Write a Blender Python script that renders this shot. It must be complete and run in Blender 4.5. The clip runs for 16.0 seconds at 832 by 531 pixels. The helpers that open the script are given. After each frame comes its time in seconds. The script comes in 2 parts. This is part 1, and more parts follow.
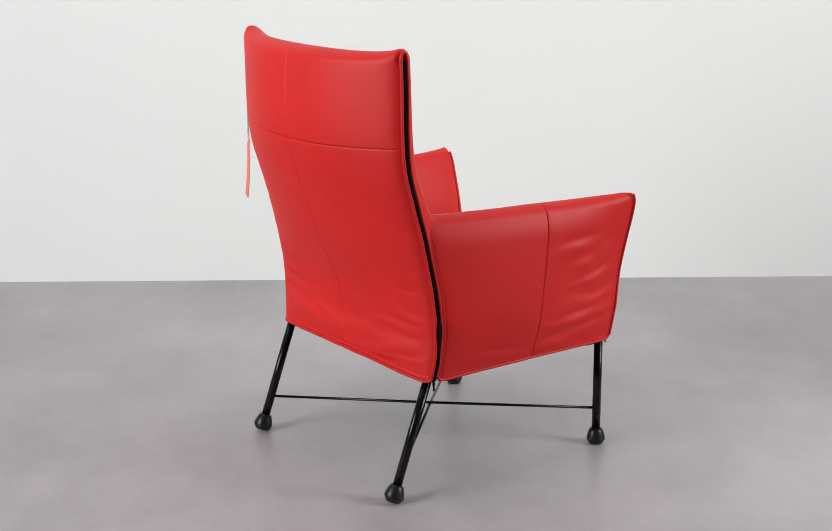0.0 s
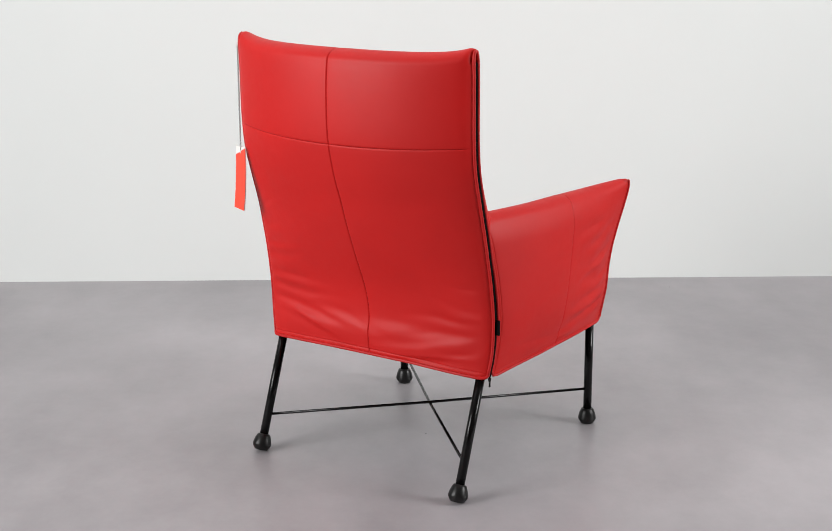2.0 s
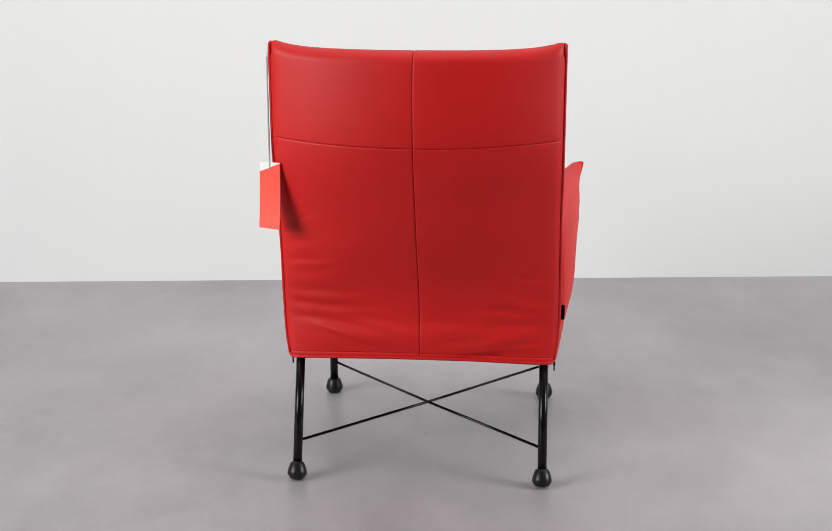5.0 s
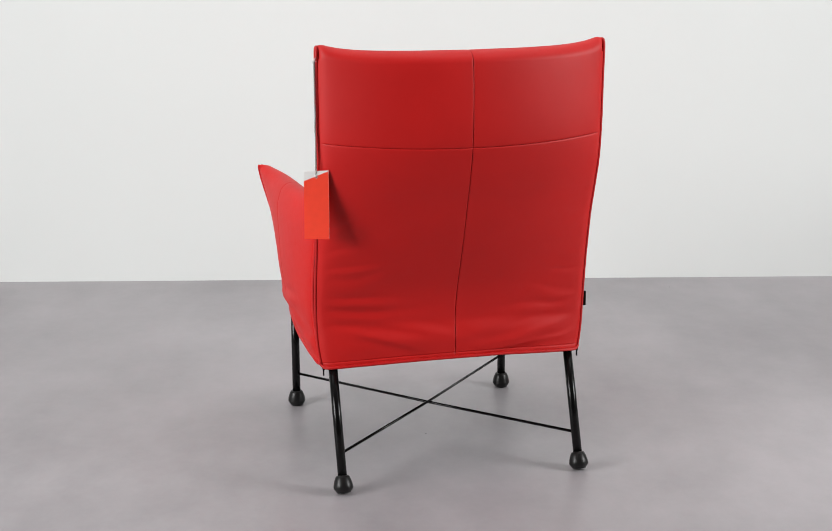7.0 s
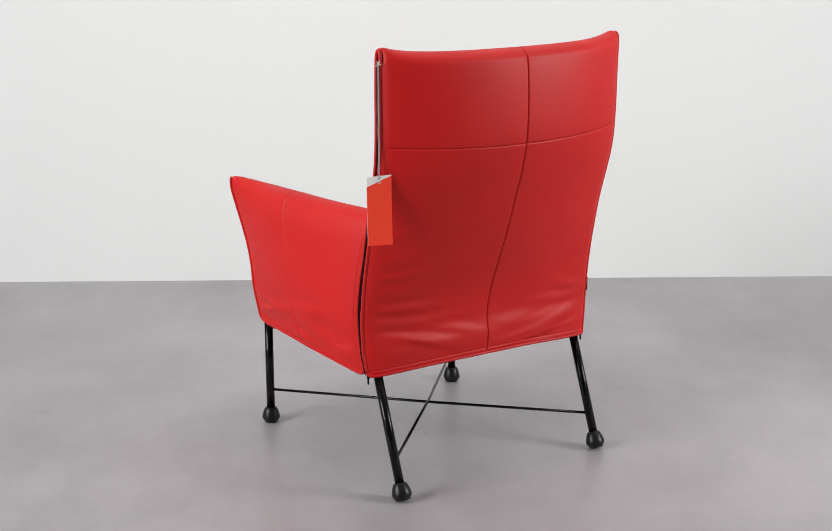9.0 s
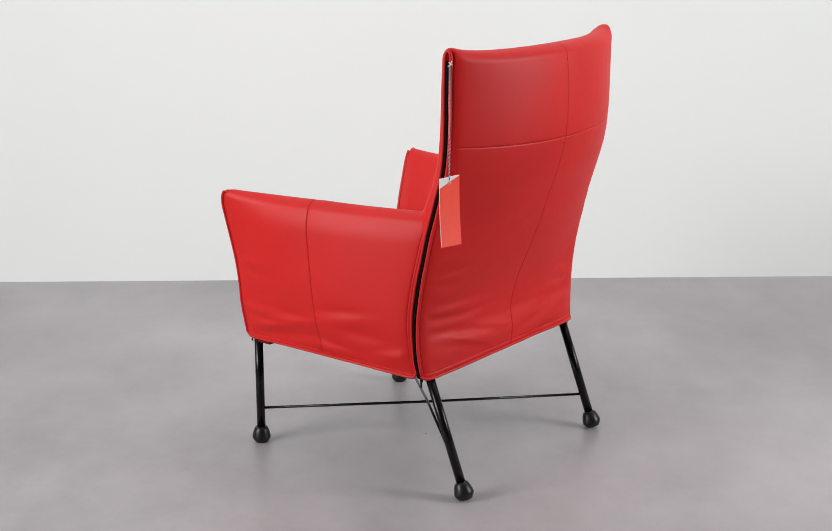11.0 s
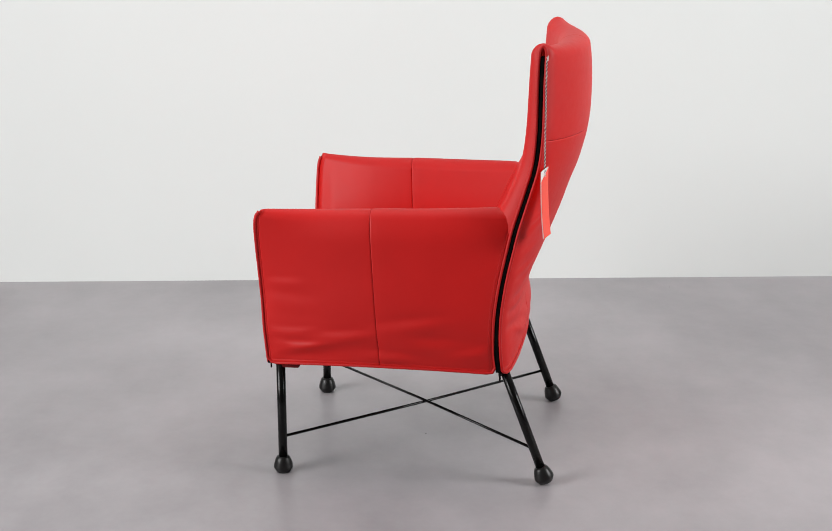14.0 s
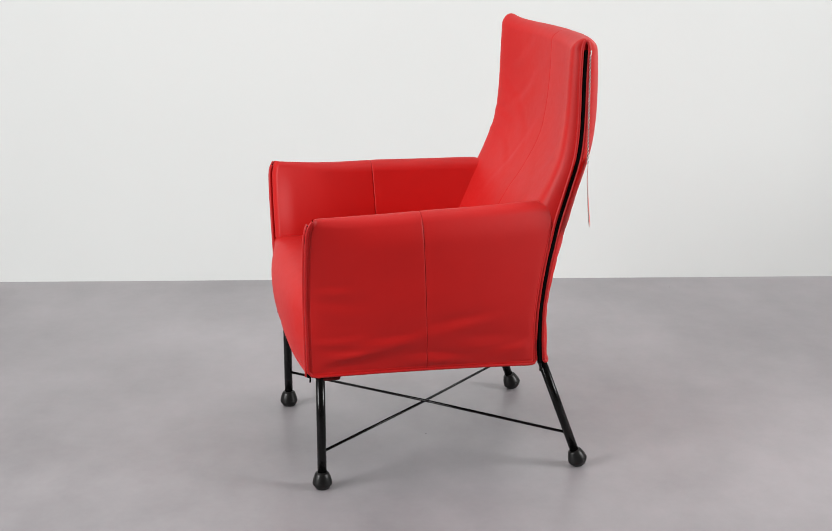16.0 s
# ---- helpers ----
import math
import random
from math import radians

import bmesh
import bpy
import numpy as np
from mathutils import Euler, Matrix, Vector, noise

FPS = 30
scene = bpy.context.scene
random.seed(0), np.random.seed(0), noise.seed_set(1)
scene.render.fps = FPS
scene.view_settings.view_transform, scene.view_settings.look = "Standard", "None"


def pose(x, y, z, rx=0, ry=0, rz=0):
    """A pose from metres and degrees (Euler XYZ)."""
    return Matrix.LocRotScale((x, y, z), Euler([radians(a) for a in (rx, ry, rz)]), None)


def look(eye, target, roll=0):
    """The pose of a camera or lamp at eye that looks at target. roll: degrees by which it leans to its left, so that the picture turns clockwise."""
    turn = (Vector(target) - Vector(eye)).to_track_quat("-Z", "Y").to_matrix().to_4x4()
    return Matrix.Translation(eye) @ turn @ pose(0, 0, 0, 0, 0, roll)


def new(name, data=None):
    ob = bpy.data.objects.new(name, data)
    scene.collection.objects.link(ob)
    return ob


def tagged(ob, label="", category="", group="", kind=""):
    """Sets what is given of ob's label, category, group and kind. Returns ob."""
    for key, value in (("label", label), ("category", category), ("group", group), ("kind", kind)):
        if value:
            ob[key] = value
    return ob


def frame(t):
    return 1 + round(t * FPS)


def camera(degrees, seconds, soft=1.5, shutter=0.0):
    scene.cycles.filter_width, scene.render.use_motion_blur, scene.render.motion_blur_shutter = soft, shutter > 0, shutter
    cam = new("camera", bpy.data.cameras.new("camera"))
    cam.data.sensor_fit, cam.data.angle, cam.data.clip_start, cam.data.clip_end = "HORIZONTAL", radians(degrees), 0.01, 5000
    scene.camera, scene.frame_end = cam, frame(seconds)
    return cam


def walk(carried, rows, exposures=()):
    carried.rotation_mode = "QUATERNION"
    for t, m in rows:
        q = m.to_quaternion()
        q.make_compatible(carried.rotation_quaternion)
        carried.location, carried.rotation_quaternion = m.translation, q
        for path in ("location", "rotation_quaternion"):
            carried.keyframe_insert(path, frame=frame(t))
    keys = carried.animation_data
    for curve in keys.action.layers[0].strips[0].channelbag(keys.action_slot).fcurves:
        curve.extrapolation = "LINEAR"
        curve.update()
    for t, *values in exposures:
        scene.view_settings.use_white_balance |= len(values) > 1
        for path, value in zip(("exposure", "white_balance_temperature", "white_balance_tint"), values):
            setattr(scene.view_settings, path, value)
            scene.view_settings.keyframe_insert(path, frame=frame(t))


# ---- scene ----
TURN = 9.736      # degrees a second
EYE, AIM = (0.0, -3.4167, 1.3236), (-0.0221, 0.0, 0.4278)

cam = camera(31.17, 16.0, soft=0.62)
walk(cam, [(0.0, look(EYE, AIM, -0.158)), (16.0, look(EYE, AIM, -0.158))])


def turn_at(t):
    """The chair's heading in degrees on its slow turn."""
    return 24.5 + TURN * (t - 8) + 0.0056 * (t - 8) ** 2


# ---- world and light ----
world = bpy.data.worlds.new("studio_world")
scene.world = world
world.use_nodes = True
world.node_tree.nodes["Background"].inputs[0].default_value = (0.8, 0.9, 1.0, 1)
world.node_tree.nodes["Background"].inputs[1].default_value = 0.05
scene.view_settings.exposure = 0.0


def softbox(name, eye, aim, sx, sy, watts, spread=180):
    lamp = bpy.data.lights.new(name, "AREA")
    lamp.shape, lamp.size, lamp.size_y, lamp.energy, lamp.spread = "RECTANGLE", sx, sy, watts, radians(spread)
    ob = new(name, lamp)
    ob.matrix_world = look(eye, aim)
    return ob


softbox("ceiling_softbox", (0, 0.2, 2.9), (0, 0.2, 0), 4.4, 1.9, 37)
softbox("side_softbox", (-3.2, -2.0, 1.7), (0, 0.3, 0.5), 1.8, 1.5, 64, 120)
softbox("side_softbox", (3.4, -1.0, 1.7), (0, 0.3, 0.6), 1.2, 1.2, 46, 120)


# ---- materials ----
def material(name, rough=0.5, metal=0.0, gloss=0.5):
    m = bpy.data.materials.new(name)
    m.use_nodes = True
    b = m.node_tree.nodes["Principled BSDF"]
    b.inputs["Roughness"].default_value = rough
    b.inputs["Metallic"].default_value = metal
    b.inputs["Specular IOR Level"].default_value = gloss
    return m, m.node_tree.nodes, m.node_tree.links, b


def ramped(nodes, links, source, stops):
    r = nodes.new("ShaderNodeValToRGB")
    while len(r.color_ramp.elements) < len(stops):
        r.color_ramp.elements.new(0.5)
    for e, (at, c) in zip(r.color_ramp.elements, stops):
        e.position, e.color = at, (*c, 1)
    links.new(source, r.inputs[0])
    return r.outputs[0]


def noise_of(nodes, links, scale, detail=4, rough=0.55, stretch=(1, 1, 1)):
    co = nodes.new("ShaderNodeTexCoord")
    mp = nodes.new("ShaderNodeMapping")
    mp.inputs["Scale"].default_value = stretch
    n = nodes.new("ShaderNodeTexNoise")
    n.inputs["Scale"].default_value, n.inputs["Detail"].default_value, n.inputs["Roughness"].default_value = scale, detail, rough
    links.new(co.outputs["Object"], mp.inputs[0])
    links.new(mp.outputs[0], n.inputs["Vector"])
    return n.outputs["Fac"], mp.outputs[0]


def bumped(nodes, links, b, height, strength, distance, before=None):
    u = nodes.new("ShaderNodeBump")
    u.inputs["Strength"].default_value, u.inputs["Distance"].default_value = strength, distance
    links.new(height, u.inputs["Height"])
    if before:
        links.new(before, u.inputs["Normal"])
    links.new(u.outputs[0], b.inputs["Normal"])
    return u.outputs[0]


def leather(name, low, high, rough=0.55):
    m, n, l, b = material(name, rough, 0.0, 0.35)
    broad, co = noise_of(n, l, 5.0, 3)
    l.new(ramped(n, l, broad, [(0.3, low), (0.7, high)]), b.inputs["Base Color"])
    v = n.new("ShaderNodeTexVoronoi")
    v.inputs["Scale"].default_value = 420
    l.new(co, v.inputs["Vector"])
    first = bumped(n, l, b, v.outputs["Distance"], 0.05, 0.0010)
    soft, _ = noise_of(n, l, 38.0, 5)
    bumped(n, l, b, soft, 0.10, 0.004, first)
    gloss, _ = noise_of(n, l, 60.0, 4)
    mr = n.new("ShaderNodeMapRange")
    mr.inputs["To Min"].default_value, mr.inputs["To Max"].default_value = rough - 0.06, rough + 0.07
    l.new(gloss, mr.inputs[0])
    l.new(mr.outputs[0], b.inputs["Roughness"])
    return m


RED = leather("red_leather", (0.515, 0.0050, 0.0038), (0.570, 0.0062, 0.0048))
PIPE = leather("red_piping_leather", (0.47, 0.007, 0.007), (0.52, 0.009, 0.009), 0.50)


def plain(name, colour, rough, metal=0.0, grain=120, strength=0.1, spread=0.12, gloss=0.5):
    m, n, l, b = material(name, rough, metal, gloss)
    fac, _ = noise_of(n, l, grain, 5)
    dark = tuple(c * (1 - spread) for c in colour)
    lite = tuple(min(1, c * (1 + spread)) for c in colour)
    l.new(ramped(n, l, fac, [(0.3, dark), (0.7, lite)]), b.inputs["Base Color"])
    bumped(n, l, b, fac, strength, 0.001)
    return m


BLACK_STEEL = plain("black_powder_coated_steel", (0.0042, 0.0038, 0.0038), 0.22, 0.0, 900, 0.05, 0.12, 0.22)
RUBBER = plain("black_rubber", (0.0085, 0.0080, 0.0078), 0.36, 0.0, 500, 0.12, 0.2, 0.30)
ZIP = plain("black_zip_tape", (0.004, 0.004, 0.004), 0.85, 0.0, 1200, 0.1, 0.12, 0.05)
BASECLOTH = plain("black_underside_cloth", (0.012, 0.012, 0.012), 0.9, 0.0, 800, 0.2)
TAG_RED = plain("orange_red_card", (0.93, 0.058, 0.024), 0.42, 0.0, 60, 0.02, 0.03, 0.5)
TAG_WHITE = plain("white_card", (0.80, 0.79, 0.77), 0.55, 0.0, 60, 0.02, 0.02)
CORD_WHITE = plain("white_cord", (0.75, 0.74, 0.72), 0.8, 0.0, 900, 0.2)
CORD_BLACK = plain("black_cord", (0.015, 0.015, 0.016), 0.8, 0.0, 900, 0.2)
FLAP = plain("dark_red_flap_leather", (0.11, 0.004, 0.004), 0.6, 0.0, 60, 0.1, 0.12, 0.2)
THREAD = plain("dark_red_thread", (0.26, 0.006, 0.006), 0.8, 0.0, 900, 0.2, 0.12, 0.1)


def floor_material():
    m, n, l, b = material("grey_cast_floor", 0.36, 0.0, 0.45)
    broad, co = noise_of(n, l, 1.3, 3, 0.5, (1.3, 0.8, 1))
    cloud, _ = noise_of(n, l, 4.6, 8, 0.68, (1.2, 0.9, 1))
    mix = n.new("ShaderNodeMix")
    mix.data_type = "FLOAT"
    mix.inputs[0].default_value = 0.45
    l.new(broad, mix.inputs[2])
    l.new(cloud, mix.inputs[3])
    l.new(ramped(n, l, mix.outputs[0], [(0.36, (0.270, 0.253, 0.264)), (0.5, (0.330, 0.309, 0.322)), (0.64, (0.388, 0.363, 0.379))]), b.inputs["Base Color"])
    fine, _ = noise_of(n, l, 34, 6, 0.6)
    mr = n.new("ShaderNodeMapRange")
    mr.inputs["To Min"].default_value, mr.inputs["To Max"].default_value = 0.28, 0.42
    l.new(cloud, mr.inputs[0])
    l.new(mr.outputs[0], b.inputs["Roughness"])
    bumped(n, l, b, fine, 0.04, 0.002)
    return m


def wall_material(name, colour):
    m, n, l, b = material(name, 0.75)
    broad, co = noise_of(n, l, 0.9, 4, 0.5)
    a = tuple(c * 0.975 for c in colour)
    l.new(ramped(n, l, broad, [(0.3, a), (0.7, colour)]), b.inputs["Base Color"])
    fine, _ = noise_of(n, l, 160, 4)
    bumped(n, l, b, fine, 0.06, 0.001)
    return m


# for the unseen walls: set dark to keep bounce and reflections off the chair
DARK_SURROUND = wall_material("unseen_dark_surround", (0.12, 0.12, 0.12))
FLOOR = floor_material()
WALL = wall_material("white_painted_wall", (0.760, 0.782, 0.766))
# for the unseen ceiling: a grey chosen to weaken what it reflects
DULL_SURROUND = wall_material("unseen_dull_surround", (0.42, 0.42, 0.42))


# ---- mesh helpers ----
def part(name, bm, mat, parent=None, label="", smooth=True):
    """Links a bmesh as one mesh object under a thing or a part."""
    me = bpy.data.meshes.new(name)
    bm.to_mesh(me)
    bm.free()
    if smooth:
        me.polygons.foreach_set("use_smooth", [True] * len(me.polygons))
    me.materials.append(mat)
    ob = new(name, me)
    ob.parent = parent
    return tagged(ob, label)


def box(bm, lo, hi, bevel=0.0):
    made = bmesh.ops.create_cube(bm, size=1)["verts"]
    for v in made:
        v.co = [a + (c + 0.5) * (b - a) for a, b, c in zip(lo, hi, v.co)]
    if bevel:
        edges = list({e for v in made for e in v.link_edges})
        bmesh.ops.bevel(bm, geom=edges, offset=bevel, segments=2, affect="EDGES", profile=0.5)
    return bm


def tube(bm, path, radius, sides=10, closed=False):
    """A round tube along a list of points."""
    path = [Vector(q) for q in path]
    rings, up = [], None
    for i, q in enumerate(path):
        a, b = path[max(i - 1, 0)], path[min(i + 1, len(path) - 1)]
        d = (b - a).normalized()
        if up is None:
            up = d.orthogonal().normalized()
        up = (up - d * up.dot(d)).normalized()
        side = d.cross(up)
        rings.append([bm.verts.new(q + radius * (math.cos(k) * up + math.sin(k) * side))
                      for k in (2 * math.pi * j / sides for j in range(sides))])
    for r0, r1 in zip(rings, rings[1:]):
        for j in range(sides):
            bm.faces.new((r0[j], r0[(j + 1) % sides], r1[(j + 1) % sides], r1[j]))
    bm.faces.new(rings[0][::-1])
    bm.faces.new(rings[-1])
    return bm


def lathe(bm, profile, m, sides=24):
    """Turns (radius, height) pairs round the z axis of the pose m."""
    rings = [[bm.verts.new(m @ Vector((r * math.cos(k), r * math.sin(k), h)))
              for k in (2 * math.pi * j / sides for j in range(sides))] for r, h in profile]
    for r0, r1 in zip(rings, rings[1:]):
        for j in range(sides):
            bm.faces.new((r0[j], r0[(j + 1) % sides], r1[(j + 1) % sides], r1[j]))
    bm.faces.new(rings[0][::-1])
    bm.faces.new(rings[-1])
    return bm


def sheet(us, vs, place, flip=False):
    """A grid of quads over us and vs; place(u, v) gives the point."""
    bm = bmesh.new()
    grid = [[bm.verts.new(place(u, v)) for u in us] for v in vs]
    for g0, g1 in zip(grid, grid[1:]):
        for j in range(len(us) - 1):
            q = (g0[j], g0[j + 1], g1[j + 1], g1[j])
            bm.faces.new(q[::-1] if flip else q)
    return bm


def steps(a, b, n, knots=(), reach=0.012, extra=7):
    """n even steps from a to b, packed closer beside the knots."""
    s = {round(float(x), 5) for x in np.linspace(a, b, n)}
    for k in knots:
        for i in range(-extra, extra + 1):
            x = k + reach * (i / extra) * abs(i / extra)
            if min(a, b) <= x <= max(a, b):
                s.add(round(float(x), 5))
    return sorted(s)


def curve(*pairs):
    """A smooth function through (x, y) pairs."""
    xs, ys = [q[0] for q in pairs], [q[1] for q in pairs]
    n = len(xs)
    sl = [(ys[min(i + 1, n - 1)] - ys[max(i - 1, 0)]) / (xs[min(i + 1, n - 1)] - xs[max(i - 1, 0)]) for i in range(n)]

    def at(x):
        if x <= xs[0]:
            return ys[0]
        if x >= xs[-1]:
            return ys[-1]
        i = max(j for j in range(n - 1) if xs[j] <= x)
        h = xs[i + 1] - xs[i]
        t = (x - xs[i]) / h
        return ((2 * t ** 3 - 3 * t * t + 1) * ys[i] + (t ** 3 - 2 * t * t + t) * h * sl[i]
                + (3 * t * t - 2 * t ** 3) * ys[i + 1] + (t ** 3 - t * t) * h * sl[i + 1])
    return at


def clamp(x, a=0.0, b=1.0):
    return max(a, min(b, x))


def ease(x):
    x = clamp(x)
    return x * x * (3 - 2 * x)


def folds(seed, rows, depth=1.0):
    """Leather creases from rows of (u, v, lean, length, width, height), each jogged a little; soft ridges with a hollow beside them."""
    r = random.Random(seed)
    out = []
    for u, v, lean, length, width, height in rows:
        a = radians(lean + r.gauss(0, 3))
        out.append((u + r.gauss(0, 0.008), v + r.gauss(0, 0.004), math.cos(a), math.sin(a), length * r.uniform(0.8, 1.25),
                    1.4 * width * r.uniform(0.8, 1.25), depth * height * r.uniform(0.7, 1.2), r.uniform(-1.2, 1.2)))
    return out


def crease(lines, u, v):
    s = 0.0
    u, v = (u + 0.010 * noise.noise((u * 13, v * 13, 0.4)) + 0.0015 * noise.noise((u * 40, v * 40, 2.2)),
            v + 0.009 * noise.noise((u * 11, v * 15, 9.4)) + 0.0015 * noise.noise((u * 38, v * 46, 6.1)))
    for cu, cv, ca, sa, ln, wd, ht, bend in lines:
        du, dv = u - cu, v - cv
        p, q = du * ca + dv * sa, dv * ca - du * sa
        q -= bend * p * p
        if abs(p) < 2.2 * ln and abs(q) < 3 * wd:
            k = q / wd
            s += ht * math.exp(-(p / ln) ** 2) * (math.exp(-0.7 * k * k) - 0.75 * math.exp(-((k - 1.25) / 0.62) ** 2))
    return s


def groove(d, depth=0.0018, half=0.0012, puff=0.0006):
    """The dip of a seam, and the padding that swells beside it."""
    d = abs(d)
    return puff * (1 - math.exp(-d / 0.010)) - puff - depth * math.exp(-(d / half) ** 2)


# ---- the studio ----
def studio():
    bm = bmesh.new()
    box(bm, (-4.2, -6.2, -0.1), (4.2, 2.2, 0.0))
    tagged(part("floor", bm, FLOOR, smooth=False), "smooth mid-grey cast studio floor, faintly mottled and satin", "floor", kind="structure")
    bm = bmesh.new()
    box(bm, (-4.3, 0.0, -0.05), (4.3, 0.12, 3.1))
    wall = part("wall_back", bm, WALL, smooth=False)
    wall.matrix_world = pose(0, 1.4517, 0, 0, 0, 1.3)
    tagged(wall, "plain white studio wall behind the chair", "wall", kind="structure")
    # added walls out of view, dark so little light returns to the chair
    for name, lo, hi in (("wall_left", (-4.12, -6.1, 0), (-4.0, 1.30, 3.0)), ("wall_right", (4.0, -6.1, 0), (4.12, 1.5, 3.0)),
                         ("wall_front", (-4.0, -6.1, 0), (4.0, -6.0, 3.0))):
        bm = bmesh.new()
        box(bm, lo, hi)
        tagged(part(name, bm, DARK_SURROUND, smooth=False), "unseen studio wall, kept dark grey to cut the bounce", "wall", kind="structure")
    # added lid over the set, never in view, greyed to hold back bounce
    bm = bmesh.new()
    box(bm, (-4.12, -6.1, 3.0), (4.12, 1.35, 3.1))
    tagged(part("ceiling", bm, DULL_SURROUND, smooth=False), "unseen studio ceiling, kept grey to cut the bounce", "ceiling", kind="structure")


studio()


def crumb(x, y, size):
    """A speck of dirt on the floor."""
    bm = bmesh.new()
    bmesh.ops.create_icosphere(bm, subdivisions=1, radius=size)
    for v in bm.verts:
        v.co *= random.uniform(0.7, 1.2)
        v.co.z = max(v.co.z * 0.6 + size * 0.5, 0.0)
    ob = part("crumb", bm, RUBBER)
    ob.matrix_world = pose(x, y, 0)
    tagged(ob, "tiny dark crumb lying on the grey floor", "crumb")


crumb(0.001, 0.009, 0.0016)
crumb(0.807, 1.344, 0.0014)

# ---- the armchair: outlines in its own space, x to its right, y forward ----
zip_y = curve((0.262, -0.203), (0.314, -0.198), (0.364, -0.197), (0.413, -0.200), (0.485, -0.211), (0.544, -0.224),
              (0.591, -0.235), (0.661, -0.256), (0.730, -0.275), (0.798, -0.282), (0.910, -0.284), (0.985, -0.287))
half_w = curve((0.262, 0.298), (0.314, 0.306), (0.364, 0.309), (0.413, 0.310), (0.60, 0.309), (0.70, 0.3105), (0.985, 0.312))
rear_y = curve((0.262, -0.239), (0.285, -0.2395), (0.310, -0.2425), (0.332, -0.2430), (0.365, -0.2385), (0.403, -0.2440), (0.450, -0.2585), (0.520, -0.289),
               (0.600, -0.320), (0.652, -0.338), (0.690, -0.353), (0.730, -0.365), (0.780, -0.376), (0.855, -0.380), (0.930, -0.377), (0.985, -0.368))
front_y = curve((0.36, -0.085), (0.42, -0.113), (0.48, -0.138), (0.55, -0.171), (0.60, -0.199), (0.65, -0.234), (0.70, -0.263), (0.75, -0.283), (0.85, -0.298), (0.985, -0.304))
front_edge = curve((0.36, 0.09), (0.50, 0.076), (0.60, 0.060), (0.66, 0.050), (0.72, 0.044), (0.985, 0.035))
BASE = 0.262
ROLL = 0.026


def top_z(x):
    s = abs(x / 0.317)
    return 0.974 + 0.006 * s ** 4 + 0.012 * s ** 10 - 0.006 * ease((s - 0.95) / 0.05)


def seam_z(x):
    return 0.774 + 0.010 * (x / 0.317) ** 2


REAR_FOLDS = folds(3, [(-0.285, 0.610, 22, 0.030, 0.006, 0.0022), (-0.275, 0.575, 20, 0.045, 0.007, 0.0026), (-0.265, 0.535, 18, 0.055, 0.007, 0.0024),
                       (-0.250, 0.495, 16, 0.070, 0.009, 0.0030), (-0.230, 0.455, 10, 0.085, 0.010, 0.0034), (-0.220, 0.415, 6, 0.090, 0.010, 0.0042),
                       (-0.200, 0.378, -2, 0.100, 0.011, 0.0046), (-0.200, 0.345, -8, 0.090, 0.010, 0.0046), (-0.150, 0.322, -12, 0.100, 0.011, 0.0040),
                       (-0.220, 0.302, -4, 0.080, 0.009, 0.0036), (-0.060, 0.340, -10, 0.080, 0.014, 0.0030),
                       (0.285, 0.590, -12, 0.025, 0.006, 0.0018), (0.275, 0.500, -10, 0.035, 0.007, 0.0022), (0.270, 0.445, -4, 0.040, 0.008, 0.0024),
                       (0.245, 0.405, -8, 0.055, 0.009, 0.0030), (0.215, 0.370, 4, 0.080, 0.010, 0.0036), (0.190, 0.338, 8, 0.095, 0.011, 0.0042),
                       (0.150, 0.312, 9, 0.110, 0.011, 0.0040), (0.240, 0.300, 5, 0.060, 0.008, 0.0030), (0.070, 0.335, 8, 0.080, 0.014, 0.0028),
                       (0.170, 0.293, 5, 0.090, 0.008, -0.0040), (-0.190, 0.316, -16, 0.080, 0.009, -0.0044), (-0.270, 0.402, -4, 0.040, 0.006, -0.0030), (0.255, 0.462, -6, 0.030, 0.004, -0.0024),
                       (0.230, 0.700, -25, 0.040, 0.012, 0.0012), (-0.120, 0.560, 30, 0.060, 0.020, 0.0014)], 0.64)


def rear_sheet(x, z):
    w = half_w(z)
    s = min(abs(x) / w, 1.0)
    d = (1 - s) * w
    lip = zip_y(z) - 0.0066
    swell = 0.011 * (1 - math.exp(-d / 0.008))
    y = lip - swell + (rear_y(z) - lip + 0.011) * (1 - s ** 2.3)
    rel = groove(x) * ease((z - BASE) / 0.03) + groove(z - seam_z(x))
    rel += crease(REAR_FOLDS, x, z) * ease(d / 0.05) * ease((z - BASE) / 0.02)
    rel += 0.0022 * noise.noise((x * 7, z * 11, 3.1)) * ease((0.75 - z) / 0.3)
    pull = ease((0.66 - z) / 0.2) * ease((s - 0.35) / 0.6) + 0.6 * ease((0.40 - z) / 0.06)
    rel += 0.0016 * pull * (0.35 - abs(noise.noise((x * 8 + 2 * z, z * 21 - 5 * abs(x), 5.3)))) * ease((z - BASE) / 0.02)
    stitch = 0.0009 * math.exp(-((d - 0.0085) / 0.0012) ** 2) * ease((0.960 - z) / 0.03)
    hem = BASE + 0.005 + 0.010 * (1 - (x / 0.31) ** 2)
    stitch += 0.0015 * math.exp(-((z - hem - 0.0095) / 0.0014) ** 2) * ease(d / 0.01)
    return y - rel * ease(d / 0.02) + stitch


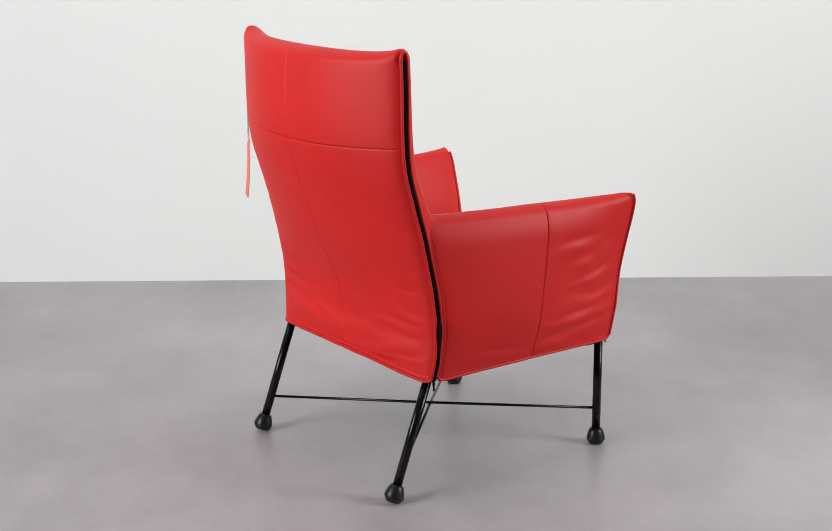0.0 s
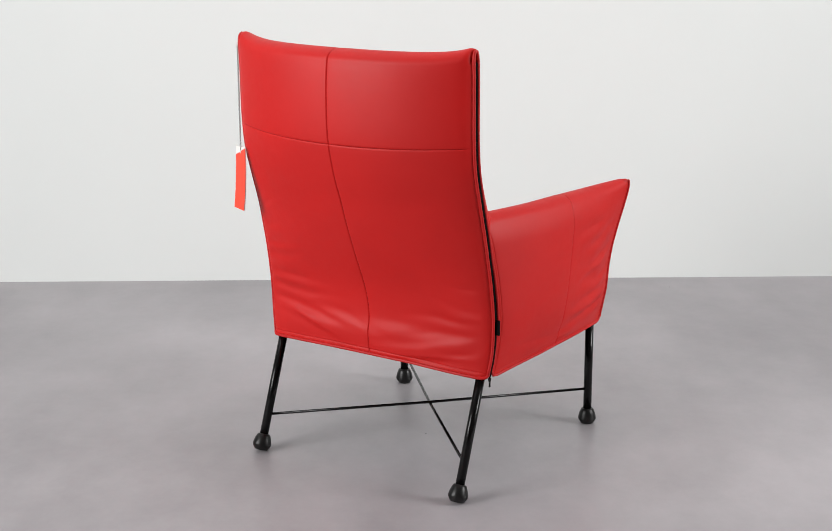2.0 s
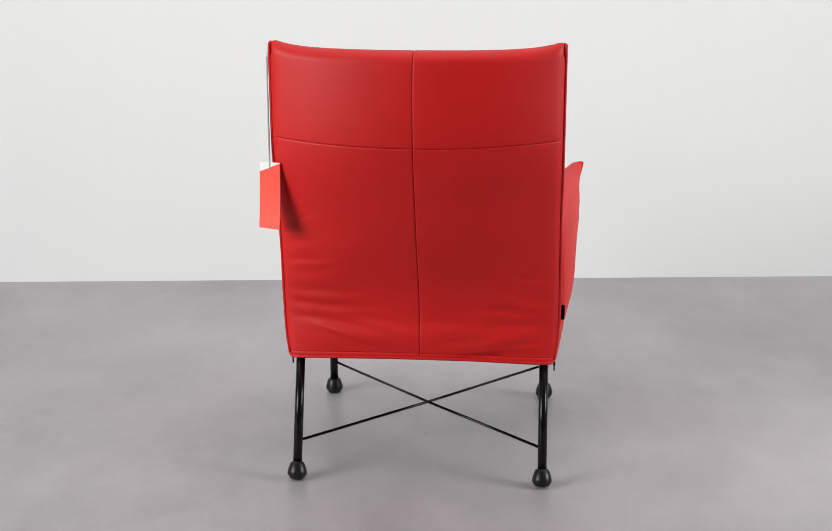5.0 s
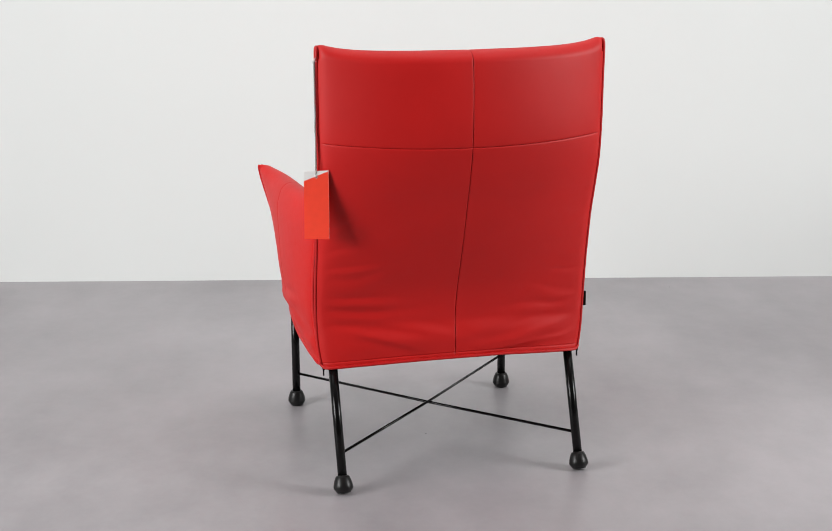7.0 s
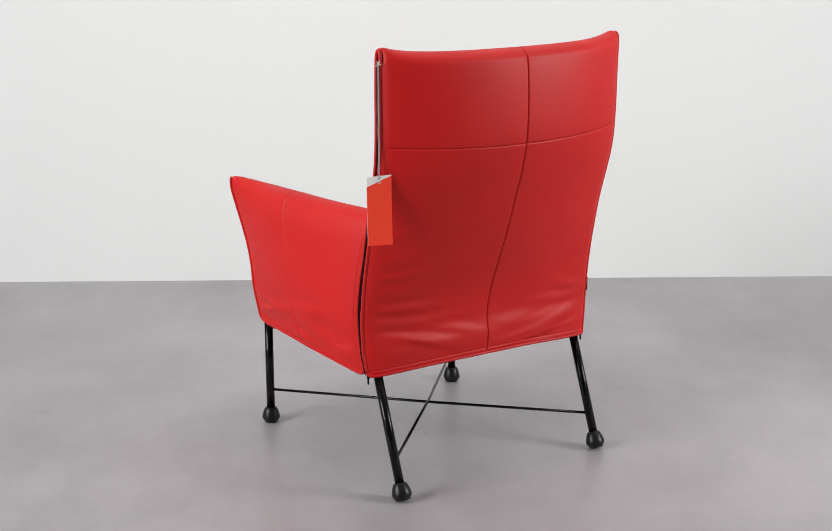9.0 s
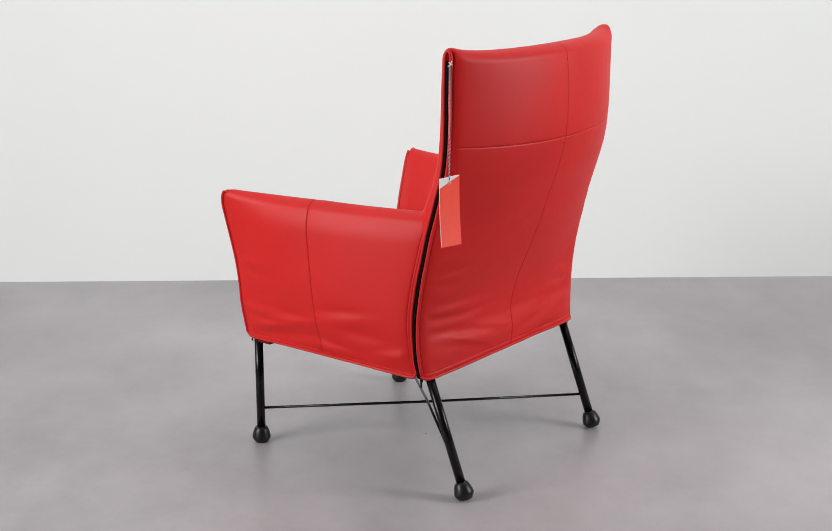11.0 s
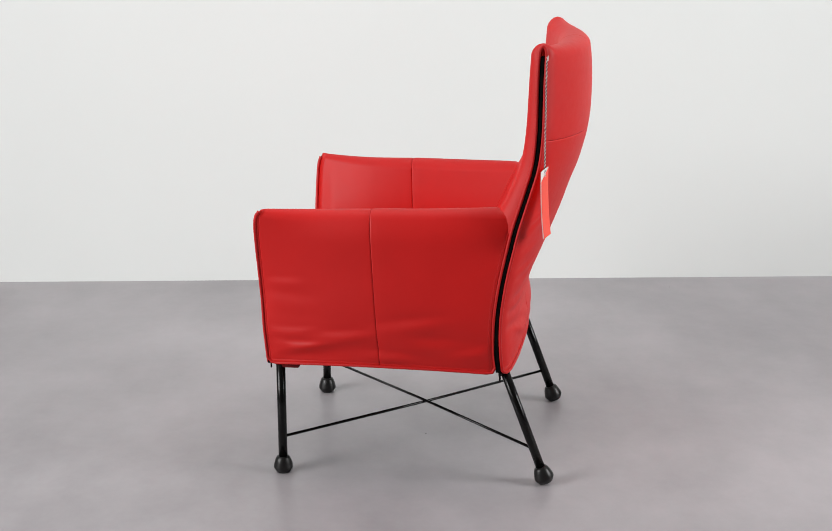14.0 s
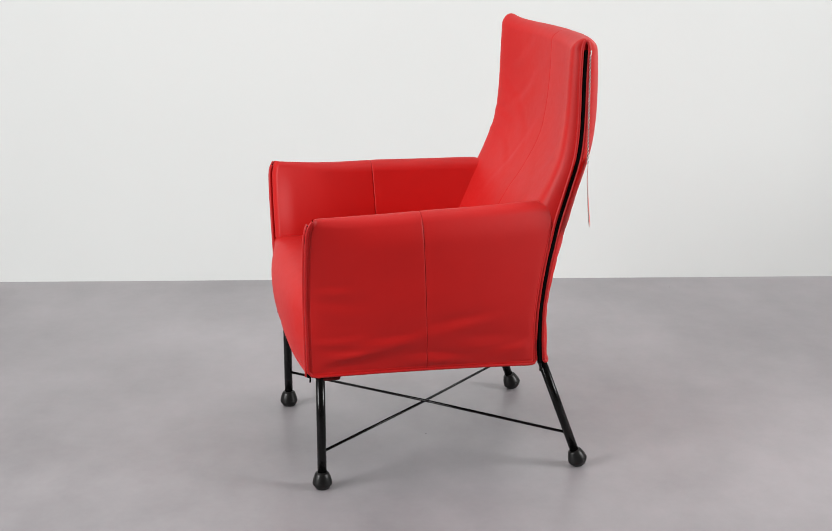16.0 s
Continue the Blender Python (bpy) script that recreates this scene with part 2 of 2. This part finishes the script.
FRONT_FOLDS = folds(21, [(0.15, 0.90, -35, 0.08, 0.012, 0.0022), (0.12, 0.83, -40, 0.09, 0.014, 0.0020), (0.18, 0.78, -30, 0.06, 0.010, 0.0020), (0.08, 0.66, -62, 0.09, 0.016, 0.0018),
                         (0.12, 0.72, 35, 0.07, 0.012, 0.0030), (0.16, 0.66, 20, 0.06, 0.010, 0.0030),
                         (-0.10, 0.62, 25, 0.10, 0.014, 0.0026), (0.26, 0.745, 15, 0.05, 0.007, 0.0042), (0.26, 0.69, 10, 0.05, 0.007, 0.0042),
                         (0.25, 0.80, 30, 0.05, 0.010, 0.0024), (-0.18, 0.70, -40, 0.07, 0.012, 0.0020)], 0.65)


def front_sheet(x, z):
    w = half_w(z)
    s = min(abs(x) / w, 1.0)
    d = (1 - s) * w
    lip = zip_y(z) + 0.0066
    e = front_edge(z)
    return lip + e * (1 - math.exp(-d / 0.013)) + (front_y(z) - lip - e) * (1 - s ** 2.6) + crease(FRONT_FOLDS, x, z) * ease(d / 0.04) + groove(x)


def back_place(x, v):
    """v runs up the rear from 0, over the top at 1, and down the front to 2."""
    zt = top_z(x) - ROLL
    lo = BASE + 0.005 + 0.010 * (1 - (x / 0.31) ** 2) + corner(0.317 - abs(x), 0.010)
    if v <= 0.92:
        k = v / 0.92
        z = lo + k * (zt - lo)
        at = (seam_z(x) - lo) / (zt - lo)
        k = k * at / 0.7175 if k < 0.7175 else at + (k - 0.7175) * (1 - at) / 0.2825
        z = lo + k * (zt - lo)
        return (x * half_w(z) / 0.317, rear_sheet(x * half_w(z) / 0.317, z), z)
    xw = x * half_w(zt) / 0.317
    if v <= 1.08:
        a = (v - 0.92) / 0.16 * math.pi
        r, f = rear_sheet(xw, zt), front_sheet(xw, zt)
        dip = groove(xw) * 0.7
        return (xw, (r + f) / 2 + (r - f) / 2 * math.cos(a) * (1 - 0.9 * ease((abs(x) - 0.309) / 0.008)), zt + (ROLL + dip) * math.sin(a))
    z = zt + (v - 1.08) / 0.92 * (0.37 - zt)
    k = 1 - 0.012 * ease((0.60 - z) / 0.05)
    xx = x * half_w(z) / 0.317 * k
    return (xx, front_sheet(xx, z), z)


SET = pose(-0.0015, 0, 0, 0, 0, -0.9)      # the upholstery sits a touch askew on its frame


def cover(name, bm, mat, parent, label="", smooth=True):
    bmesh.ops.transform(bm, matrix=SET, verts=bm.verts[:])
    return part(name, bm, mat, parent, label, smooth)


def seam(name, path, parent, radius=0.0005):
    return cover(name, tube(bmesh.new(), path, radius, 6), THREAD, parent, "dark red stitched seam")


def armchair():
    chair = new("armchair")
    tagged(chair, "red leather lounge armchair with high back on black steel legs", "armchair")
    full = steps(-0.317, 0.317, 120, (0.0, -0.317, 0.317), 0.03, 8)
    left, right = [x for x in full if x <= 0], [x for x in full if x >= 0]
    vseam = 0.92 * 0.7175
    rows = steps(0, 1.0, 190, (vseam, 0.0, 0.0132), 0.03, 8)
    low, high = [v for v in rows if v <= vseam] , [v for v in rows if v >= vseam]
    low = low if low[-1] == round(vseam, 5) else low + [vseam]
    for us in (left, right):
        cover("lower_back_panel", sheet(us, low, back_place), RED, chair, "creased red leather lower panel of the back")
        cover("upper_back_panel", sheet(us, high, back_place), RED, chair, "smooth red leather head panel of the back")
    for v0, v1 in ((0.004, vseam - 0.001), (vseam + 0.001, 0.99)):
        seam("centre_seam", [back_place(0.0, v) for v in np.linspace(v0, v1, 60)], chair)
    for x0, x1 in ((-0.306, -0.001), (0.001, 0.306)):
        seam("cross_seam", [back_place(x, vseam) for x in np.linspace(x0, x1, 50)], chair)
    cover("inner_back", sheet(full, steps(1.0, 2.0, 120), back_place), RED, chair, "softly creased red leather inner back")
    seam("inner_centre_seam", [back_place(0.0, v) for v in np.linspace(1.0, 1.95, 60)], chair)

    for side in (-1, 1):
        # zip tape sunk between the two piped edges, and the piping looped over its top
        bm = sheet(steps(-0.0072, 0.0072, 5), steps(BASE + 0.004, 0.962, 60),
                   lambda u, z, side=side: (side * (half_w(z) - 0.0005), zip_y(z) + u, z), flip=side > 0)
        bmesh.ops.solidify(bm, geom=bm.faces[:], thickness=0.003)
        strip = cover("zip_tape", bm, ZIP, chair, "black zip running down the edge of the back")
        bm = bmesh.new()
        for z in np.arange(BASE + 0.006, 0.957, 0.0036):
            c = Vector((side * (half_w(z) + 0.0004), zip_y(z), z))
            box(bm, c - Vector((0.0012, 0.0026, 0.0016)), c + Vector((0.0012, 0.0026, 0.0016)))
        cover("zip_teeth", bm, ZIP, strip, "", False)
        bm = bmesh.new()
        zs = [float(z) for z in np.linspace(BASE + 0.011, 0.962, 60)]
        path = [(side * (half_w(z) - 0.0005), zip_y(z) - 0.0078, z) for z in zs]
        path += [(side * (half_w(0.96) - 0.0005), zip_y(0.97) - 0.0078 * math.cos(a), 0.962 + 0.019 * math.sin(a)) for a in np.linspace(0.3, math.pi - 0.3, 8)]
        path += [(side * (half_w(z) - 0.0005), zip_y(z) + 0.0078, z) for z in zs[::-1] if z > 0.50]
        cover("back_piping", tube(bm, path, 0.0036), PIPE, chair, "corded red leather edge piping")
        bm = bmesh.new()
        box(bm, (-0.0016, -0.0022, -0.016), (0.0016, 0.0022, 0.0), 0.001)
        box(bm, (-0.0026, -0.0032, -0.003), (0.0026, 0.0032, 0.006), 0.0012)
        pull = cover("zip_pull", bm, BLACK_STEEL, chair, "small black metal zip pull")
        pull.matrix_local = pose(side * 0.297, -0.204 - 0.0047 * side, BASE - 0.002)
    bm = bmesh.new()
    path = [back_place(x, 0.0) for x in steps(-0.317, 0.317, 60, (-0.317, 0.317), 0.02, 8)]
    cover("hem_piping", tube(bm, [(x, y - 0.001, z - 0.001) for x, y, z in path], 0.0036), PIPE, chair, "corded red leather hem")
    bm = bmesh.new()
    box(bm, (0.303, -0.2010, 0.363), (0.3210, -0.1960, 0.397), 0.0015)
    cover("side_label", bm, ZIP, chair, "small black woven label on the edge", False)
    arms(chair)
    seat(chair)
    frame_parts(chair)
    return chair


# ---- arms: one sleeve of leather each, seamed across near its middle ----
arm_front = curve((0.262, 0.286), (0.300, 0.292), (0.350, 0.301), (0.403, 0.305), (0.450, 0.312), (0.504, 0.325), (0.560, 0.341), (0.600, 0.352), (0.630, 0.358))
arm_mid = curve((0.262, 0.307), (0.282, 0.313), (0.343, 0.330), (0.400, 0.340), (0.454, 0.344), (0.561, 0.349), (0.630, 0.349))
arm_rear = curve((0.262, 0.299), (0.413, 0.313), (0.630, 0.314))
nose_y = curve((0.262, 0.318), (0.328, 0.321), (0.403, 0.323), (0.504, 0.325), (0.580, 0.3245), (0.604, 0.3225), (0.620, 0.317), (0.632, 0.307))
ARM_TOP, ARM_SEAM_U, LEAN_OUT = 0.630, 0.475, 2.94
ARM_FOLDS = {-1: folds(31, [(0.22, 0.315, -6, 0.080, 0.011, 0.0042), (0.14, 0.335, -12, 0.060, 0.010, 0.0030), (0.24, 0.345, 4, 0.060, 0.009, 0.0024),
                            (0.00, 0.365, -8, 0.080, 0.013, 0.0034), (-0.06, 0.325, 6, 0.070, 0.011, 0.0032), (0.03, 0.300, 2, 0.060, 0.009, 0.0028),
                            (0.27, 0.455, -4, 0.040, 0.009, 0.0018), (0.24, 0.420, 2, 0.050, 0.010, 0.0018), (-0.13, 0.300, -10, 0.050, 0.010, 0.0024), (0.19, 0.300, -14, 0.070, 0.010, -0.0024)], 1.4),
             1: folds(41, [(0.16, 0.515, 6, 0.060, 0.011, 0.0036), (0.24, 0.440, 12, 0.045, 0.010, 0.0034), (0.24, 0.385, 5, 0.065, 0.010, 0.0046),
                           (0.18, 0.345, 9, 0.070, 0.011, 0.0042), (0.25, 0.310, 3, 0.055, 0.009, 0.0042), (0.12, 0.300, 2, 0.060, 0.010, 0.0028),
                           (-0.05, 0.300, -6, 0.070, 0.011, 0.0022), (0.27, 0.500, 8, 0.035, 0.009, 0.0026), (0.20, 0.475, 9, 0.050, 0.010, 0.0030),
                           (0.27, 0.345, 6, 0.035, 0.008, 0.0028), (0.20, 0.410, 14, 0.060, 0.008, -0.0034), (0.21, 0.325, 8, 0.060, 0.007, -0.0034)], 1.25)}


def arm_x(y, z):
    a, b, c = arm_rear(z), arm_mid(z), arm_front(z)
    p = (y + 0.21) / 0.535
    la, lb, lc = (p - 0.525) * (p - 1) / 0.525, p * (p - 1) / (0.525 * -0.475), p * (p - 0.525) / 0.475
    return a * la + b * lb + c * lc


def arm_place(side, u, v):
    """u: 0 at the nose to 1 at the back; v: 0 at the outer hem, over the top, 1 at the seat."""
    thick = (0.026 + 0.036 * (1 - (1 - clamp(u / 0.42)) ** 2)) * (1 - 0.5 * (1 - ease(u * 0.53 / 0.014)))
    rr = thick / 2
    e = ease(u / 0.3)
    yn = 0.32 - 0.55 * u
    lean = math.atan(0.376 * e - (arm_x(yn, 0.62) - arm_x(yn, 0.60)) / 0.02)
    top = ARM_TOP - (0.004 if side > 0 else 0.0) + 0.003 * ease((u - 0.6) / 0.4) - 0.0030 * math.sin(math.pi * clamp(u / 0.5))
    zc = top - rr * (1 - math.sin(lean))
    hem = 0.264 + 0.009 * (1 - (2 * u - 1) ** 2) + corner((1 - u) * 0.52) + corner(u * 0.52)
    a = None
    if v < 0.62:
        z = hem + (zc - hem) * v / 0.62
    elif v < 0.80:
        a = lean + (v - 0.62) / 0.18 * (LEAN_OUT - lean)
        z = zc + rr * (math.sin(a) - math.sin(lean))
    else:
        zi = zc + rr * (math.sin(LEAN_OUT) - math.sin(lean))
        z = zi + (0.40 - zi) * (v - 0.80) / 0.20
    y1 = zip_y(z) + 0.0078 + (0.022 * ease((0.62 - z) / 0.08) if v > 0.72 else 0.0)
    y0 = nose_y(z)
    ys = 0.062 + 0.045 * (z - 0.33)
    y = y0 + (ys - y0) * u / ARM_SEAM_U if u < ARM_SEAM_U else ys + (y1 - ys) * (u - ARM_SEAM_U) / (1 - ARM_SEAM_U)
    edge = ease((y0 - y) / 0.03) * ease((y - y1) / 0.03)
    rel = groove((u - ARM_SEAM_U) * 0.535, 0.0013, 0.0010, 0.0008)
    tuck = 0.5 * 0.376 * 0.05 * clamp((z - zc + 0.05) / 0.05) ** 2 * ease(u / 0.3)      # the outer face leans in under the roll
    if v < 0.62:
        x = arm_x(y, z) - tuck - 0.005 * math.exp(-max(0.0, y - y1) / 0.010)
        x += (rel + crease(ARM_FOLDS[side], y, z) * ease((z - hem) / 0.02)
              + 0.002 * noise.noise((y * 8, z * 12, 7.7 * side)) * ease((0.55 - z) / 0.2)) * edge
        x -= 0.0009 * (math.exp(-((y0 - y - 0.0085) / 0.0012) ** 2) + math.exp(-((y - y1 - 0.0085) / 0.0012) ** 2) + math.exp(-((z - hem - 0.0085) / 0.0012) ** 2))
    elif v < 0.80:
        x = arm_x(y, zc) - tuck_full(u) - rr * (math.cos(lean) - math.cos(a)) + rel * edge * math.cos(a) * 0.8
        z += rel * edge * math.sin(a) * 0.8
        # a pleat where the roll is pushed against the back
        pinch = 0.0030 * math.exp(-((u - 0.952 + 0.020 * math.sin(a * 1.3)) / 0.009) ** 2) * math.sin(math.pi * (v - 0.62) / 0.18) ** 2
        z -= pinch * math.sin(a)
        x -= pinch * math.cos(a)
    else:
        k = (v - 0.8) / 0.2
        x = arm_x(y, z) + (arm_x(y, zc) - arm_x(y, zi)) * (1 - k) ** 3 - tuck_full(u) - rr * (math.cos(lean) - math.cos(LEAN_OUT)) - rel * edge - 0.0125 * math.sin(math.pi * k) * ease(u / 0.1)
    return (side * x, y, z)


def corner(d, r=0.016):
    """How far a hem rises in its rounded corner, d metres from the end."""
    return r * (1 - math.sqrt(max(0.0, 1 - clamp(1 - d / r) ** 2))) * 0.8


def tuck_full(u):
    return 0.5 * 0.376 * 0.05 * ease(u / 0.3)


def arms(chair):
    for side in (-1, 1):
        us = steps(0, 1, 74, (ARM_SEAM_U, 0.0, 1.0, 0.016, 0.982), 0.05, 8)
        vs = steps(0, 1, 90, (0.0145, 0.62, 0.71, 0.8), 0.08, 8)
        front = [u for u in us if u <= ARM_SEAM_U]
        rear = [u for u in us if u >= ARM_SEAM_U]
        place = lambda u, v, side=side: arm_place(side, u, v)
        cover("front_arm_panel", sheet(front, vs, place, flip=side < 0), RED, chair, "red leather front panel of the arm")
        cover("rear_arm_panel", sheet(rear, vs, place, flip=side < 0), RED, chair, "red leather rear panel of the arm")
        seam("arm_seam", [arm_place(side, ARM_SEAM_U, v) for v in np.linspace(0.004, 0.99, 110)], chair)
        bm = bmesh.new()
        path = [arm_place(side, 1.0, v) for v in np.linspace(0.61, 0.0, 30)]
        path += [arm_place(side, u, 0.0) for u in np.linspace(0.985, 0.015, 40)]
        path += [arm_place(side, 0.0, v) for v in np.linspace(0.0, 0.66, 40)]
        cover("arm_piping", tube(bm, path, 0.0034), PIPE, chair, "corded red leather edge piping")
        heights = [float(z) for z in np.linspace(0.262, 0.617, 30)]
        nose = [(side * (arm_x(0.32, z) - 0.0065), nose_y(z) - 0.0005, z) for z in heights]
        cover("nose_zip", tube(bmesh.new(), nose, 0.0034), ZIP, chair, "black zip along the front edge of the arm")
        nose = [(side * (arm_x(0.32, z) - 0.0130), nose_y(z) + 0.0022, z) for z in heights]
        cover("nose_piping", tube(bmesh.new(), nose, 0.0044), PIPE, chair, "corded red leather edge piping")
        tail = bmesh.new()
        box(tail, (-0.0013, -0.0018, -0.013), (0.0013, 0.0018, 0.004), 0.0006)
        pull = part("zip_pull", tail, BLACK_STEEL, chair, "small black metal zip pull")
        pull.matrix_local = pose(side * 0.275, 0.318, 0.262)


def seat(chair):
    prof_y = curve((0.0, 0.318), (0.10, 0.332), (0.20, 0.340), (0.30, 0.339), (0.40, 0.322), (0.48, 0.285), (0.6, 0.18), (0.8, 0.0), (1.0, -0.16))
    prof_z = curve((0.0, 0.264), (0.10, 0.300), (0.20, 0.350), (0.30, 0.400), (0.40, 0.435), (0.48, 0.447), (0.6, 0.440), (0.8, 0.415), (1.0, 0.400))

    def place(u, v):
        s = 1 - abs(u) ** 3.0
        e = 1 - abs(u) ** 6.0
        z = prof_z(v) + 0.012 * s * ease(v / 0.3)
        zz = clamp(z, 0.262, 0.62)
        k = ease((0.47 - v) / 0.12)
        wide = 0.290 + (arm_x(0.32, zz) - 0.0135 - 0.290) * k
        y = prof_y(v) + (0.016 * s - 0.006) * ease((0.5 - v) / 0.3)
        y += (nose_y(zz) + 0.001 - y) * (1 - e) * k
        return (u * wide, y, z)
    cover("seat_cushion", sheet(steps(-1, 1, 50), steps(0, 1, 60), place, flip=True), RED, chair, "bulging red leather seat cushion")
    bm = bmesh.new()
    tube(bm, [place(u, 0.0) for u in np.linspace(-1, 1, 30)], 0.0036)
    cover("seat_piping", bm, PIPE, chair, "corded red leather hem")
    bm = bmesh.new()
    box(bm, (-0.285, -0.205, 0.272), (0.285, 0.312, 0.285), 0.004)
    cover("underside", bm, BASECLOTH, chair, "black cloth underside", False)


def frame_parts(chair):
    for sx in (-1, 1):
        for sy in (-1, 1):
            if sy > 0:
                top, foot = Vector((sx * 0.276 - 0.001, 0.296, 0.285)), Vector((sx * 0.276 - 0.001, 0.296, 0.0))
            else:
                top, foot = Vector((sx * 0.2755 - 0.0035, -0.198, 0.290)), Vector((sx * 0.2755 - 0.0025, -0.306, 0.0))
            axis = (top - foot).normalized()
            bm = bmesh.new()
            tube(bm, [foot + axis * 0.012, top], 0.0102, 18)
            leg = part("leg", bm, BLACK_STEEL, chair, "black powder-coated steel tube leg")
            turn = axis.to_track_quat("Z", "Y").to_matrix().to_4x4()
            low = 0.0 if sy > 0 else 0.0045
            bm = bmesh.new()
            lathe(bm, [(0.0130, low), (0.0152, low + 0.0006), (0.0205, low + 0.0085), (0.0219, low + 0.0112), (0.0222, low + 0.0135), (0.0213, low + 0.0195),
                       (0.0191, low + 0.0275), (0.0163, low + 0.0345), (0.0146, low + 0.0374), (0.0128, low + 0.0386), (0.0106, low + 0.0388)],
                  Matrix.Translation(foot) @ turn, 28)
            part("rubber_foot", bm, RUBBER, leg, "flared black rubber foot")
        bm = bmesh.new()
        z = 0.090 if sx > 0 else 0.0855
        tube(bm, [(sx * 0.274, 0.2925, z), (0, 0.004, z - 0.003), (-sx * 0.275 - 0.003, -0.272, z - (0.006 if sx > 0 else 0.0035))], 0.0033, 10)
        part("brace", bm, BLACK_STEEL, chair, "thin black steel cross brace")
        bm = bmesh.new()
        box(bm, (sx * 0.270 - 0.016, 0.252, 0.2525), (sx * 0.270 + 0.012, 0.300, 0.2745), 0.005)
        part("leg_bracket", bm, FLAP, chair, "red leather flap wrapped round the leg bracket", False)


chair = armchair()


# ---- the swing tag: origin at the hole of the card ----
def swing_tag():
    tag = new("swing_tag")
    tagged(tag, "orange-red folded card tag hanging on a twisted cord", "tag")
    w, drop = 0.0262, 0.131

    def leaf(name, y0, y1, tops, mat, label, bow):
        bm = bmesh.new()
        xs, cols = np.linspace(-w, w, 5), []
        for x in xs:
            k = (x + w) / (2 * w)
            zt = tops[0] + (tops[1] - tops[0]) * k
            cols.append([(x, zt + (-drop - zt) * j / 8) for j in range(9)])
        sides = []
        for face in (0, 1):
            grid = [[bm.verts.new((x, (y0 if face == 0 else y1) + bow * (z / drop) ** 2, z)) for x, z in col] for col in cols]
            sides.append([grid[i][0] for i in range(5)] + grid[4][1:] + [grid[i][8] for i in (3, 2, 1, 0)] + grid[0][7:0:-1])
            for i in range(4):
                for j in range(8):
                    q = (grid[i][j], grid[i][j + 1], grid[i + 1][j + 1], grid[i + 1][j])
                    bm.faces.new(q if face == 0 else q[::-1])
        for k in range(len(sides[0])):
            n = (k + 1) % len(sides[0])
            bm.faces.new((sides[0][k], sides[0][n], sides[1][n], sides[1][k])).material_index = 1
        part(name, bm, mat, tag, label, False).data.materials.append(TAG_WHITE)
    leaf("front_leaf", -0.0013, -0.0009, (-0.009, 0.013), TAG_RED, "orange-red card leaf cut aslant at its top", -0.0080)
    leaf("inner_leaf", -0.0005, -0.0001, (0.0115, 0.0145), TAG_WHITE, "white inner face of the folded card", -0.0072)
    leaf("rear_leaf", 0.0001, 0.0004, (0.0115, 0.0145), TAG_RED, "orange-red outer face of the folded card", -0.0072)
    for phase, mat, label in ((0, CORD_WHITE, "white strand of the twisted cord"), (math.pi, CORD_BLACK, "black strand of the twisted cord")):
        bm = bmesh.new()
        twist = [phase + k * 0.70 + 2.6 * noise.noise((k * 0.045, 1.7, 0.0)) for k in range(270)]
        sway = [0.0010 * noise.noise((k * 0.03, 8.1, 0.0)) * math.sin(math.pi * k / 269) for k in range(270)]
        path = [(0.0012 * math.cos(w_) + e, -0.0005 + 0.0012 * math.sin(w_), -0.001 + 0.0009 * k) for k, (w_, e) in enumerate(zip(twist, sway))]
        tube(bm, path, 0.0008 if phase else 0.0008, 6)
        part("cord_strand", bm, mat, tag, label)
    bm = bmesh.new()
    tube(bm, [(-0.005, -0.001, 0.238), (0, -0.003, 0.242), (0.004, -0.002, 0.249)], 0.0009, 6)
    tube(bm, [(0.006, -0.002, 0.240), (0, -0.003, 0.243), (-0.003, -0.001, 0.247)], 0.0009, 6)
    part("cord_knot", bm, CORD_WHITE, tag, "white knot of the cord")
    bm = bmesh.new()
    tube(bm, [(0.0024 * math.cos(a), -0.0018, 0.0024 * math.sin(a)) for a in np.linspace(0, 6.28, 13)], 0.0006, 6)
    part("eyelet", bm, CORD_WHITE, tag, "small pale eyelet")
    return tag


tag = swing_tag()


# ---- what moves: the chair turns about the point under its braces, the tag with it ----
def motions():
    swing = curve((0.0, 24.5), (4.2, 25.0), (6.5, 21.0), (9.0, 18.0), (11.5, 15.0), (14.3, 13.8), (16.0, 19.5))
    seat_rows, tag_rows = [], []
    for t in range(17):
        a = turn_at(t)
        seat_rows.append((t, pose(0, 0, 0, 0, 0, a) @ pose(0.0115, 0, 0)))
        tag_rows.append((t, pose(0, 0, 0, 0, 0, a) @ pose(-0.323 + 0.0115, -0.289, 0.713, 0, 0, -swing(t))))
    walk(chair, seat_rows)
    walk(tag, tag_rows)


motions()
